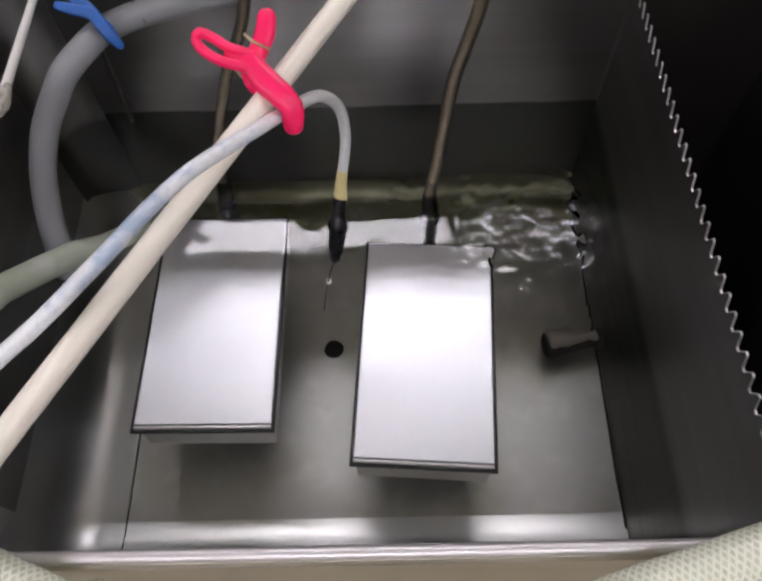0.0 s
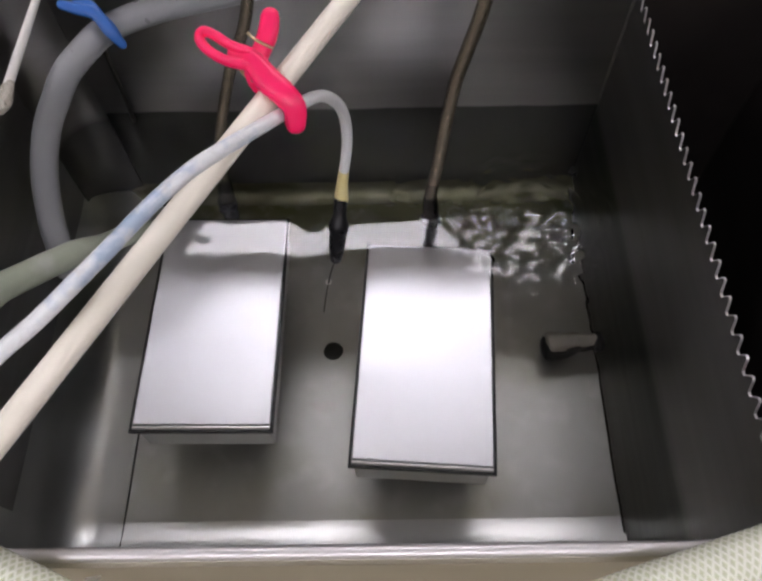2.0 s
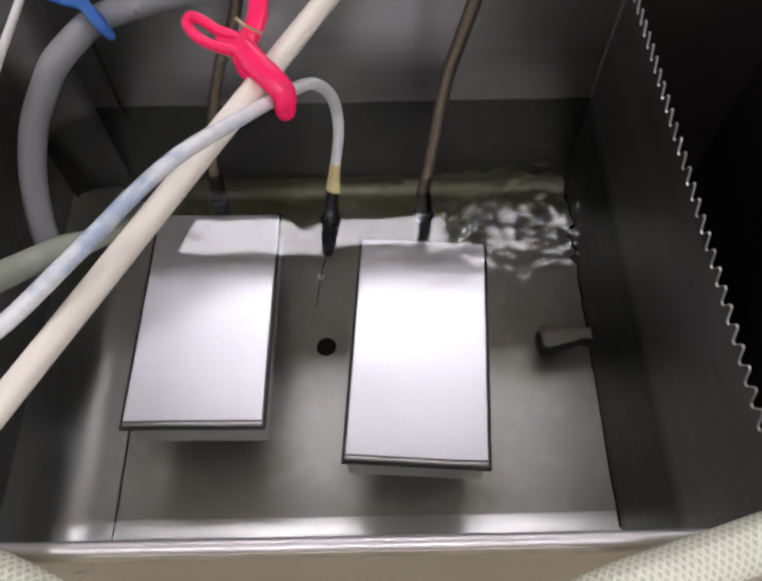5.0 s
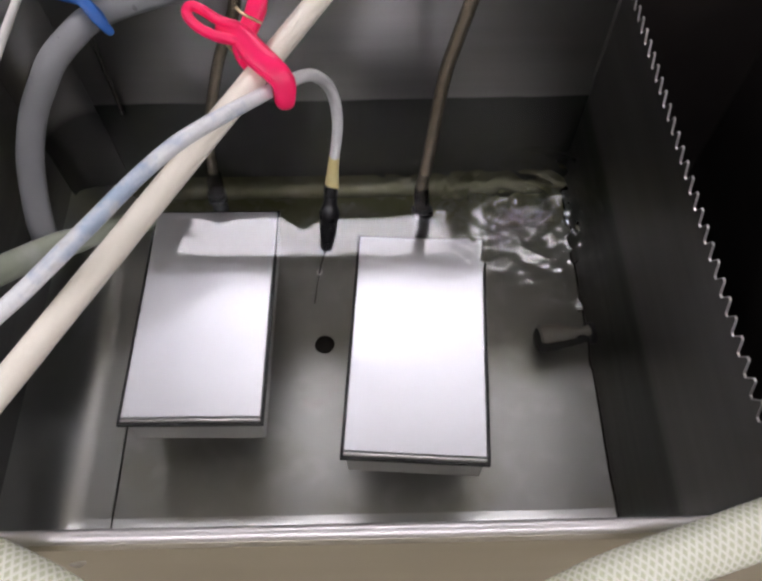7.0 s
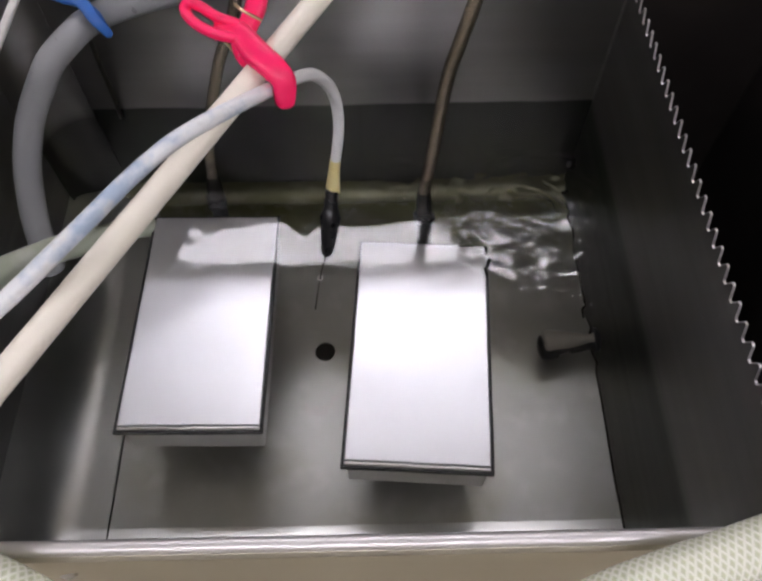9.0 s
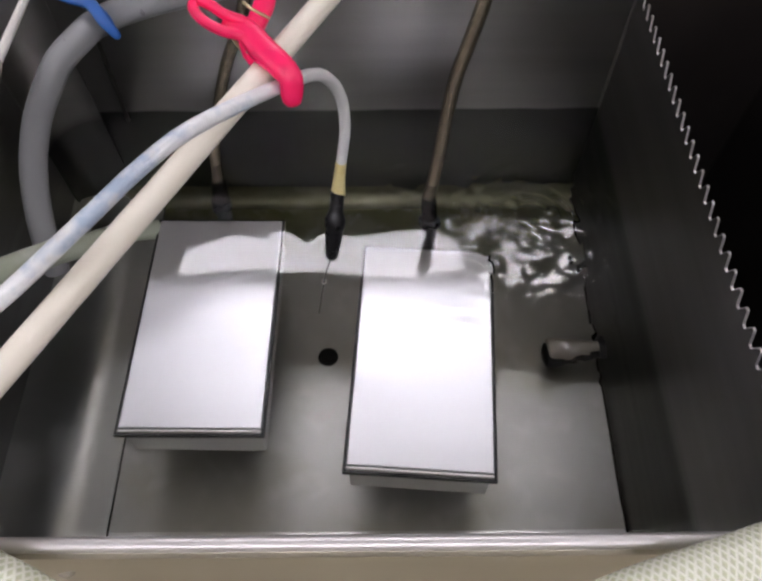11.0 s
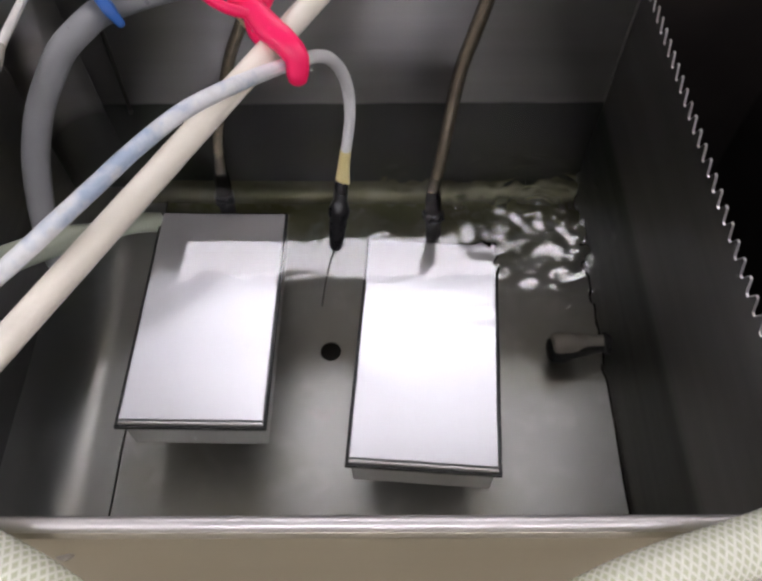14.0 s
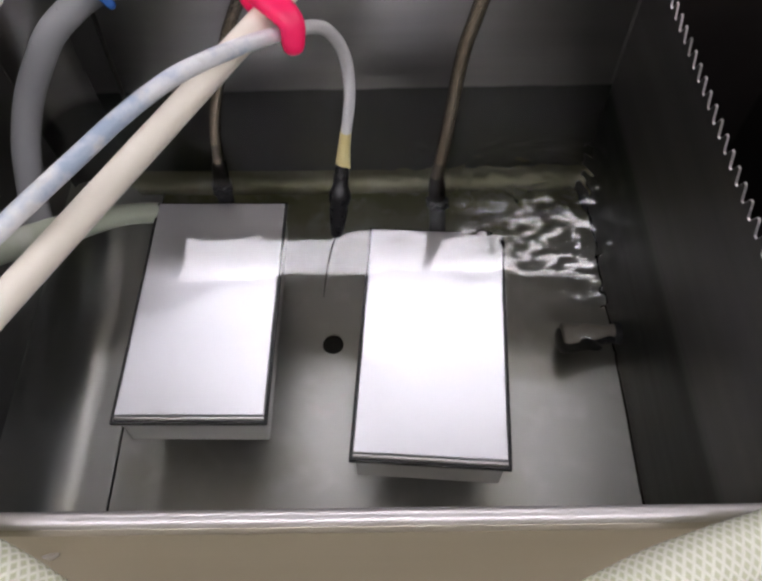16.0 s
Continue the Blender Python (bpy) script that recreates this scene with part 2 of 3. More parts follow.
def sweep(points, radii, sides=16, steps=8, flat=1.0, up=None, bm=None, power=2.0, rounded=False):
    """A tube along a smooth curve; radii at its points; flat: the section's second radius by its first; power above 2 squares it off."""
    line = smooth_line(points, steps)
    bm = bm or bmesh.new()
    uv = bm.loops.layers.uv.get("along") or bm.loops.layers.uv.new("along")
    n = len(line)
    rad = [radii] * n if isinstance(radii, (int, float)) else [
        radii[min(i // steps, len(radii) - 1)] * (1 - (i % steps) / steps)
        + radii[min(i // steps + 1, len(radii) - 1)] * (i % steps) / steps for i in range(n)]
    if rounded:
        first, last = (line[0] - line[1]).normalized(), (line[-1] - line[-2]).normalized()
        cuts = [radians(a) for a in (80, 60, 35)]
        line = [line[0] + first * rad[0] * math.sin(a) for a in cuts] + line + [line[-1] + last * rad[-1] * math.sin(a) for a in reversed(cuts)]
        rad = [rad[0] * math.cos(a) for a in cuts] + rad + [rad[-1] * math.cos(a) for a in reversed(cuts)]
        n = len(line)
    side = Vector(up or (0.3, 0.2, 1)).normalized()
    rings, dist, run = [], [0.0], 0.0
    for i, c in enumerate(line):
        t = (line[min(i + 1, n - 1)] - line[max(i - 1, 0)]).normalized()
        side = (side - t * side.dot(t)).normalized()
        other = t.cross(side)
        ring = []
        for k in range(sides):
            a = 2 * math.pi * k / sides
            ca, sa = math.cos(a), math.sin(a)
            ca, sa = (math.copysign(abs(q) ** (2 / power), q) for q in (ca, sa))
            ring.append(bm.verts.new(c + rad[i] * (other * ca + side * sa * flat)))
        rings.append(ring)
        if i:
            run += (line[i] - line[i - 1]).length
            dist.append(run)
    for i in range(n - 1):
        for k in range(sides):
            f = bm.faces.new((rings[i][k], rings[i][(k + 1) % sides], rings[i + 1][(k + 1) % sides], rings[i + 1][k]))
            for lp, (a, b) in zip(f.loops, ((dist[i], k), (dist[i], k + 1), (dist[i + 1], k + 1), (dist[i + 1], k))):
                lp[uv].uv = (a, b / sides)
    for ring in (rings[0], rings[-1]):
        bm.faces.new(ring)
    return bm


def turned(profile, axis_from, axis_to, sides=24, bm=None):
    """A turned piece: (distance along the axis in 0..1, radius) pairs."""
    a, b = Vector(axis_from), Vector(axis_to)
    t = (b - a).normalized()
    s = t.orthogonal().normalized()
    o = t.cross(s)
    bm = bm or bmesh.new()
    rings = []
    for u, r in profile:
        rings.append([bm.verts.new(a.lerp(b, u) + r * (s * math.cos(2 * math.pi * k / sides) + o * math.sin(2 * math.pi * k / sides)))
                      for k in range(sides)])
    for p, q in zip(rings, rings[1:]):
        for k in range(sides):
            bm.faces.new((p[k], p[(k + 1) % sides], q[(k + 1) % sides], q[k]))
    bm.faces.new(rings[0]), bm.faces.new(rings[-1])
    return bm


def extruded(outline, direction, bm=None):
    """A closed outline of points pushed out along a direction."""
    bm = bm or bmesh.new()
    lo = [bm.verts.new(p) for p in outline]
    hi = [bm.verts.new(Vector(p) + Vector(direction)) for p in outline]
    n = len(lo)
    for i in range(n):
        bm.faces.new((lo[i], lo[(i + 1) % n], hi[(i + 1) % n], hi[i]))
    bm.faces.new(lo), bm.faces.new(hi)
    return bm


def sheet_along(profile, start, end, axis, thick_out):
    """A bent sheet: profile of (u, z) pairs with outward normals worked out, run along x or y from start to end."""
    bm = bmesh.new()
    p = [Vector((u, z)) for u, z in profile]
    rows = []
    for i, q in enumerate(p):
        t = (p[min(i + 1, len(p) - 1)] - p[max(i - 1, 0)]).normalized()
        nrm = Vector((-t.y, t.x)) * thick_out
        rows.append((q, q + nrm))
    def at(q, s):
        return (s, q.x, q.y) if axis == "x" else (q.x, s, q.y)
    grid = [[[bm.verts.new(at(q, s)) for q in pair] for pair in rows] for s in (start, end)]
    for i in range(len(p) - 1):
        for side in (0, 1):
            bm.faces.new((grid[0][i][side], grid[0][i + 1][side], grid[1][i + 1][side], grid[1][i][side]))
        for e in (0, 1):
            bm.faces.new((grid[e][i][0], grid[e][i + 1][0], grid[e][i + 1][1], grid[e][i][1]))
    for i in (0, len(p) - 1):
        bm.faces.new((grid[0][i][0], grid[0][i][1], grid[1][i][1], grid[1][i][0]))
    return bm


# ---- the room ----
def room():
    zf, zc, x0, x1, y0, y1 = -0.62, 2.56, -4.2, 4.2, -2.8, 4.2
    tagged(part("floor", block(x0, x1, y0, y1, zf - 0.1, zf), SLAB), "grey painted workshop floor", "floor", kind="structure")
    tagged(part("ceiling", block(x0, x1, y0, y1, zc, zc + 0.1), CEIL), "plain pale ceiling", "ceiling", kind="structure")
    for name, b in (("wall_west", (x0 - 0.1, x0, y0, y1)), ("wall_east", (x1, x1 + 0.1, y0, y1)),
                    ("wall_south", (x0, x1, y0 - 0.1, y0)), ("wall_north", (x0, x1, y1, y1 + 0.1))):
        tagged(part(name, block(*b, zf, zc), PAINT), "plain pale painted wall", "wall", kind="structure")
    lamp = empty("ceiling_light", pose(0.03, 1.765, zc))
    part("housing", block(-1.05, 1.05, -0.13, 0.13, -0.025, 0, 0.004), ENAMEL, lamp)
    part("diffuser", block(-1.02, 1.02, -0.105, 0.105, -0.05, -0.0255, 0.006), GLOW, lamp, "glowing white diffuser")
    tagged(lamp, "long fluorescent ceiling light with white diffuser, copies added as fill", "ceiling light", "ceiling lights")
    # The copies are unseen, added to fill in light from the front.
    for x, y in FILL_LAMPS:
        copy_thing(lamp, pose(x, y, zc))


# Added fill lights; only the first lamp is placed by its reflection.
FILL_LAMPS = [(-2.65, -0.85), (2.4, -0.85), (-0.11, -1.9)]


# ---- the tank ----
BEND = 0.062         # how far the left wall's bend reaches in over the floor


def arc(cx, cz, r, a0, a1, n=10):
    return [(cx + r * math.cos(radians(a0 + (a1 - a0) * i / n)), cz + r * math.sin(radians(a0 + (a1 - a0) * i / n))) for i in range(n + 1)]


def tank():
    t = empty("cleaning_tank")
    seam, r, thick = -0.247, 0.085, 0.003
    # front: wall bent into the floor, then the floor up to a tight bend and the back wall
    prof = [(YF, RIM - 0.004)] + arc(YF + r, r, r, 180, 270) + arc(YB - 0.024, 0.024, 0.024, 270, 360, 6) + [(YB, RIM)]
    n_front = 12
    part("front_wall", sheet_along(prof[:n_front], XL + BEND, XR, "x", -thick), STEEL, t, "polished wall bent into the floor", True)
    floor_bm = floor_with_drain(seam + 0.0012, XR, prof[n_front - 1][0], prof[n_front][0])
    part("tank_floor", floor_bm, STEEL_FLOOR, t, "dull stainless floor with olive stains")
    part("back_bend", sheet_along(prof[n_front:n_front + 7], XL + 0.03, XR, "x", -thick), OLIVE, t, "olive-stained bend under the back wall", True)
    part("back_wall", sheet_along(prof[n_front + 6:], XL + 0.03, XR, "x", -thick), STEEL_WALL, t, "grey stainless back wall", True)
    # left: a bent strip welded on along a seam, its front corner rounded off
    left = [(XL + BEND * (1 - math.cos(radians(a))), 0.085 * (1 - math.sin(radians(a)))) for a in range(0, 91, 6)] + [(seam - 0.0012, 0.0)]
    part("left_bend", sheet_along(left, YF + 0.085, YB, "y", -thick), STEEL, t, "polished bend of the side wall", True)
    # Same sheet as the bend, coloured darker because it mirrors a dim tank.
    part("left_wall", block(XL - 0.003, XL, YF + 0.085, YB - 0.05, 0.085, RIM), STEEL_SIDE, t, "stainless side wall, its dimness painted in")
    part("front_corner", corner_piece(seam - 0.0012, r), STEEL, t, "rounded pressed corner", True)
    # Given the darkened weir steel so that the corner looks dim.
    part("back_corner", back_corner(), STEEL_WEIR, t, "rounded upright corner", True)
    part("weld_seam", sweep([(seam, YF + 0.035, 0.0165), (seam, YF + 0.06, 0.0037), (seam, YF + 0.085, 0.0), (seam + 0.0006, 0.05, 0.0), (seam - 0.0004, 0.2, 0.0), (seam, YB - 0.02, 0.0)],
                            0.0008, 8, 20), NUT, t, "dark weld seam in the floor")
    # right: an upright weir plate with a toothed edge
    pitch, top, depth = 0.0154, 0.3815, 0.0105
    out = [(XR, YF, -0.003), (XR, YF, 0.372)]
    y = YF
    while y < YB - pitch:
        out += [(XR, y + 0.002, top - depth), (XR, y + pitch * 0.5 - 0.0012, top - 0.0005), (XR, y + pitch * 0.5, top),
                (XR, y + pitch * 0.5 + 0.0012, top - 0.0005), (XR, y + pitch - 0.002, top - depth)]
        y += pitch
    out += [(XR, YB, top - depth), (XR, YB, -0.003)]
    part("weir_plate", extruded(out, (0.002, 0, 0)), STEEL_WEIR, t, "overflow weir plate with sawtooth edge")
    part("cut_edge", sweep([(XR + 0.001, q[1], q[2] + 0.0002) for q in out[2:-2]], 0.0009, 6, 1), STEEL_RIM, t, "bright cut edge of the teeth")
    part("weir_weld", sweep([(XR - 0.001, YF + 0.05, 0.001), (XR - 0.0016, 0.02, 0.001), (XR - 0.0006, 0.12, 0.001),
                             (XR - 0.0014, 0.25, 0.001), (XR - 0.001, YB - 0.01, 0.001)], 0.0013, 8, 16), NUT, t, "dark weld line")
    part("corner_weld", sweep([(XR - 0.0015, YB - 0.0015, HW + 0.004), (XR - 0.0018, YB - 0.0018, 0.26), (XR - 0.0015, YB - 0.0015, 0.30), (XR - 0.002, YB - 0.002, 0.372)],
                              0.0016, 8, 8), WELD, t, "pale weld bead up the corner", True)
    # overflow chamber beyond the weir, the shade inside it put into near-black colour
    xo = XR + 0.17
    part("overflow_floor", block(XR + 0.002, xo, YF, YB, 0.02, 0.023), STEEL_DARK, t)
    part("overflow_back", block(XR, xo, YB, YB + 0.003, 0.02, RIM), STEEL_DARK, t, "overflow chamber wall, coloured dark for its shade")
    part("overflow_side", block(xo, xo + 0.003, YF, YB + 0.003, 0.02, RIM), STEEL_DARK, t, "overflow chamber wall, coloured dark for its shade")
    part("overflow_front", block(XR, xo, YF, YF + 0.003, 0.02, RIM - 0.006), STEEL_DARK, t, "overflow chamber wall, coloured dark for its shade")
    # rims and outer skin
    part("front_rim", sweep([(XL - 0.02, YF - 0.0025, RIM - 0.0025), (0.0, YF - 0.0025, RIM - 0.0025), (xo, YF - 0.0025, RIM - 0.0025)],
                            0.0037, 16, 4), STEEL_RIM, t, "bright folded rim", True)
    part("back_rim", block(XL - 0.02, xo + 0.02, YB + 0.0032, YB + 0.035, RIM - 0.012, RIM, 0.003), STEEL_RIM, t)
    part("left_rim", block(XL - 0.035, XL - 0.0032, YF, YB, RIM - 0.012, RIM, 0.003), STEEL_RIM, t)
    part("right_rim", block(xo + 0.0032, xo + 0.035, YF, YB, RIM - 0.012, RIM, 0.003), STEEL_RIM, t)
    part("front_skin", block(XL - 0.035, xo + 0.035, YF - 0.0085, YF - 0.0055, -0.60, RIM - 0.004), STEEL_SKIN, t, "brownish reflecting outer panel")
    part("dried_drip", sweep([(-0.1225, YF - 0.0086, 0.417), (-0.1265, YF - 0.0088, 0.4135), (-0.1325, YF - 0.0084, 0.409)], [0.0018, 0.0026, 0.0010], 10, 4, rounded=True),
         STRING, t, "pale dried drip", True)
    part("back_skin", block(XL - 0.035, xo + 0.035, YB + 0.036, YB + 0.039, -0.60, RIM - 0.013), STEEL_SKIN, t)
    part("left_skin", block(XL - 0.039, XL - 0.036, YF - 0.005, YB + 0.035, -0.60, RIM - 0.013), STEEL_SKIN, t)
    part("right_skin", block(xo + 0.036, xo + 0.039, YF - 0.005, YB + 0.035, -0.60, RIM - 0.013), STEEL_SKIN, t)
    part("plinth", block(XL - 0.02, xo + 0.02, YF, YB + 0.02, -0.62, -0.59), STEEL_DARK, t)
    # Solid near-black plug; its colour stands in for the dark inside the hole.
    part("drain_shade", turned([(0, 0.0122), (1, 0.0122)], (-0.0278, 0.164, -0.06), (-0.0278, 0.164, -0.0045), 24), HOLE, t, "black plug for the dark of the drain hole")
    # the fitting that stands out of the weir plate near the floor
    # Black lower body stands in for the pale nozzle's shadow and dark underside.
    noz = part("inlet_nozzle", turned([(0, 0.0080), (0.25, 0.0085), (0.5, 0.0118), (0.75, 0.0155), (0.88, 0.0162), (0.96, 0.0140), (1, 0.0085)],
                                      (XR, 0.156, 0.033), (0.2165, 0.1515, 0.033)), RUBBER, t, "inlet nozzle, its shaded underside built as a dark body", True)
    part("insert", turned([(0, 0.0060), (0.25, 0.0066), (0.6, 0.0112), (0.9, 0.0140), (0.97, 0.0130), (1, 0.0100)],
                          (XR, 0.160, 0.041), (0.2205, 0.155, 0.041)), FIT_PALE, noz, "pale tarnished flared insert", True)
    part("collar", turned([(0, 0.013), (1, 0.013)], (XR, 0.158, 0.036), (XR - 0.007, 0.1575, 0.036)), RUBBER, noz)
    tagged(t, "rectangular stainless steel tank half full of clear water", "tank")


def floor_with_drain(x0, x1, y0, y1):
    """The floor sheet with a round hole through it."""
    bm = bmesh.new()
    cx, cy, r, n = -0.0278, 0.164, 0.0119, 48
    def edge_point(a):
        dx, dy = math.cos(a), math.sin(a)
        k = min(((x1 if dx > 0 else x0) - cx) / dx if abs(dx) > 1e-9 else 9, ((y1 if dy > 0 else y0) - cy) / dy if abs(dy) > 1e-9 else 9)
        return (cx + dx * k, cy + dy * k)
    angles = sorted([2 * math.pi * k / n for k in range(n)] + [math.atan2(y - cy, x - cx) % (2 * math.pi) for x in (x0, x1) for y in (y0, y1)])
    for z in (0.0, -0.003):
        inner = [bm.verts.new((cx + r * math.cos(a), cy + r * math.sin(a), z)) for a in angles]
        outer = [bm.verts.new((*edge_point(a), z)) for a in angles]
        m = len(angles)
        for i in range(m):
            j = (i + 1) % m
            bm.faces.new((inner[i], inner[j], outer[j], outer[i]))
        if z == 0.0:
            top = inner
        else:
            for i in range(m):
                bm.faces.new((top[i], top[(i + 1) % m], inner[(i + 1) % m], inner[i]))
    return bm


def corner_piece(x1, r):
    """The front wall's bend carried round to the left wall."""
    bm = bmesh.new()
    cx, cy = XL + BEND, YF + 0.085
    cols = []
    for k in range(13):
        a = radians(180 + 90 * k / 12)
        ux, uy = math.cos(a), math.sin(a)
        col = [bm.verts.new((cx + BEND * ux, cy + 0.085 * uy, RIM - 0.004))]
        for j in range(11):
            b = radians(90 * j / 10)
            rr = 0.085 * math.cos(b)
            col.append(bm.verts.new((cx + rr * ux * BEND / 0.085, cy + rr * uy, 0.085 * (1 - math.sin(b)))))
        cols.append(col)
    for a, b in zip(cols, cols[1:]):
        for j in range(11):
            bm.faces.new((a[j], a[j + 1], b[j + 1], b[j]))
    bmesh.ops.remove_doubles(bm, verts=bm.verts, dist=1e-6)
    return bm


def back_corner():
    """The upright rounded corner between the left and the back wall."""
    r = 0.05
    cx, cy = XL + r + 0.001, YB - r - 0.001
    pts = [(cx + r * math.cos(radians(a)), cy + r * math.sin(radians(a)), 0.0) for a in range(180, 89, -9)]
    out = [(x, y, 0) for x, y, _ in pts] + [(cx + (r + 0.003) * math.cos(radians(a)), cy + (r + 0.003) * math.sin(radians(a)), 0.0)
                                            for a in range(90, 181, 9)]
    return extruded(out, (0, 0, RIM))


# ---- the water ----
# centre, radius, steepness and bounds of the rings into which each rippling spot is cut
SPOTS = [((0.1897, 0.244), 0.0945, 0.125, (0.0, 0.016, 0.030, 0.044, 0.058, 0.072, 0.084, 0.0945)),
         ((0.0630, 0.290), 0.0320, 0.12, (0.0, 0.016, 0.032)),
         ((0.2360, 0.1005), 0.0480, 0.05, (0.0, 0.018, 0.032, 0.048))]


def water():
    """The still sheet, with round openings in which the rippling rings turn."""
    x0, x1, y0, y1 = XL + 0.001, XR - 0.0005, YF + 0.001, YB - 0.0005
    cells = [(c[0] - r, c[0] + r, c[1] - r, c[1] + r) for c, r, _, _ in SPOTS]
    xs = sorted({round(x0 + (x1 - x0) * i / 150, 5) for i in range(151)} | {round(q, 5) for c in cells for q in c[:2]})
    ys = sorted({round(y0 + (y1 - y0) * i / 124, 5) for i in range(125)} | {round(q, 5) for c in cells for q in c[2:]})
    bm = bmesh.new()

    def level(x, y):
        h = 0.00010 * noise.noise((x * 26, y * 34, 0.3)) + 0.00004 * noise.noise((x * 80, y * 110, 2.3)) + 0.000022 * noise.noise((x * 170, y * 210, 4.1))
        return HW + h
    grid = {}

    def vert(x, y):
        if (x, y) not in grid:
            grid[x, y] = bm.verts.new((x, y, level(x, y)))
        return grid[x, y]
    for xa, xb in zip(xs, xs[1:]):
        for ya, yb in zip(ys, ys[1:]):
            mx, my = (xa + xb) / 2, (ya + yb) / 2
            if not any(c[0] < mx < c[1] and c[2] < my < c[3] for c in cells):
                bm.faces.new((vert(xa, ya), vert(xb, ya), vert(xb, yb), vert(xa, yb)))
    for (cx, cy), r, _, _ in SPOTS:
        n = 96
        last = None
        for k in range(n + 1):
            a = 2 * math.pi * k / n
            ux, uy = math.cos(a), math.sin(a)
            m = r / max(abs(ux), abs(uy))
            pair = [bm.verts.new((cx + ux * q, cy + uy * q, level(cx + ux * m, cy + uy * m) * w + HW * (1 - w))) for q, w in ((r * 0.999, 0), (m, 1))]
            if last:
                bm.faces.new((last[0], last[1], pair[1], pair[0]))
            last = pair
    for f in bm.faces:
        if f.normal.z < 0:
            f.normal_flip()
    me = bpy.data.meshes.new("water")
    bm.normal_update()
    for f in bm.faces:
        f.smooth = True
        if f.normal.z < 0:
            f.normal_flip()
    bm.to_mesh(me)
    bm.free()
    me.materials.append(WATER)
    ob = new("water", me)
    ob.visible_shadow = False
    tagged(ob, "clear still water filling the steel tank", "water", kind="structure")


def ripples():
    """Each ring of waves is one rigid piece that turns about the spot's centre."""
    made = []
    for s, ((cx, cy), radius, steep, bounds) in enumerate(SPOTS):
        for q, (ra, rb) in enumerate(zip(bounds, bounds[1:])):
            rnd = random.Random(100 * s + q)
            waves = []
            for _ in range(22):
                lam = rnd.uniform(0.012, 0.034)
                a = rnd.uniform(0, 6.3)
                waves.append((2 * math.pi / lam * math.cos(a), 2 * math.pi / lam * math.sin(a), rnd.uniform(0, 6.3), steep * lam / (2 * math.pi) / 3.3))
            bm = bmesh.new()
            nr, na = max(3, int((rb - ra) / 0.0010)), max(24, int(2 * math.pi * rb / 0.0012))
            ring = []
            for i in range(nr + 1):
                r = max(ra + (rb - ra) * i / nr, 0.0002)
                row = []
                for k in range(na):
                    x, y = r * math.cos(2 * math.pi * k / na), r * math.sin(2 * math.pi * k / na)
                    fall = max(0.0, min(1.0, (radius - r) / (0.16 * radius)))
                    swell = 0.25 + 0.75 * max(0, min(1, 0.5 + 1.5 * noise.noise((x * 40, y * 40, s + 5.5))))
                    row.append(bm.verts.new((x, y, fall * swell * sum(w[3] * math.sin(w[0] * x + w[1] * y + w[2]) for w in waves))))
                ring.append(row)
            for i in range(nr):
                for k in range(na):
                    bm.faces.new((ring[i][k], ring[i + 1][k], ring[i + 1][(k + 1) % na], ring[i][(k + 1) % na]))
            me = bpy.data.meshes.new("ripple")
            for f in bm.faces:
                f.smooth = True
            bm.normal_update()
            bm.to_mesh(me)
            bm.free()
            me.materials.append(WATER)
            ob = new("ripple", me)
            ob.matrix_basis = pose(cx, cy, HW)
            ob.visible_shadow = False
            tagged(ob, "ring of small glinting ripples on the water", "ripple", "ripples on the water")
            made.append((ob, cx, cy, 100 * s + q))
    return made


# ---- the two boxes on the tank's floor ----
def transducer_box():
    """A shallow box on four legs; it leans back a little, its front edge the higher."""
    b = empty("submerged_box")
    w, d, zt, zb = 0.1365, 0.2495, 0.1428, 0.071

    def leant(bm):
        bmesh.ops.rotate(bm, verts=bm.verts, cent=(w / 2, d / 2, zt), matrix=Matrix.Rotation(radians(LEAN), 3, "X"))
        return bm
    part("body", leant(block(0.002, w - 0.002, 0.002, d - 0.002, zb, zt - 0.0085, 0.002)), BOX, b, "dull stainless body")
    part("gasket", leant(block(-0.0030, w + 0.0030, -0.0030, d + 0.0022, zt - 0.0085, zt - 0.0022, 0.0008)), RUBBER, b, "black rubber gasket")
    part("lid", leant(block(0, w, 0.0042, d, zt - 0.004, zt, 0.0013)), LID, b, "bright brushed steel lid", False)
    part("front_lip", leant(block(0.0, w, 0.0, 0.0037, zt - 0.004, zt - 0.0002, 0.0015)), STEEL_RIM, b, "rolled bright lip", True)
    for x in (0.035, w - 0.035):
        for y in (0.06, d - 0.06):
            part("leg", turned([(0, 0.009), (0.1, 0.007), (1, 0.007)], (x, y, 0.0), (x, y, zb + 0.004), 16), BOX, b)
    return b


LEAN = -1.8


def boxes():
    a = transducer_box()
    a.matrix_basis = pose(-0.2155, 0.0366, 0, 0, 0, -0.6)
    tagged(a, "submerged steel box with brushed lid and black gasket", "steel box", "boxes on the tank floor")
    copy_thing(a, pose(0.0012, 0.0004, 0, 0, 0, -4.1))


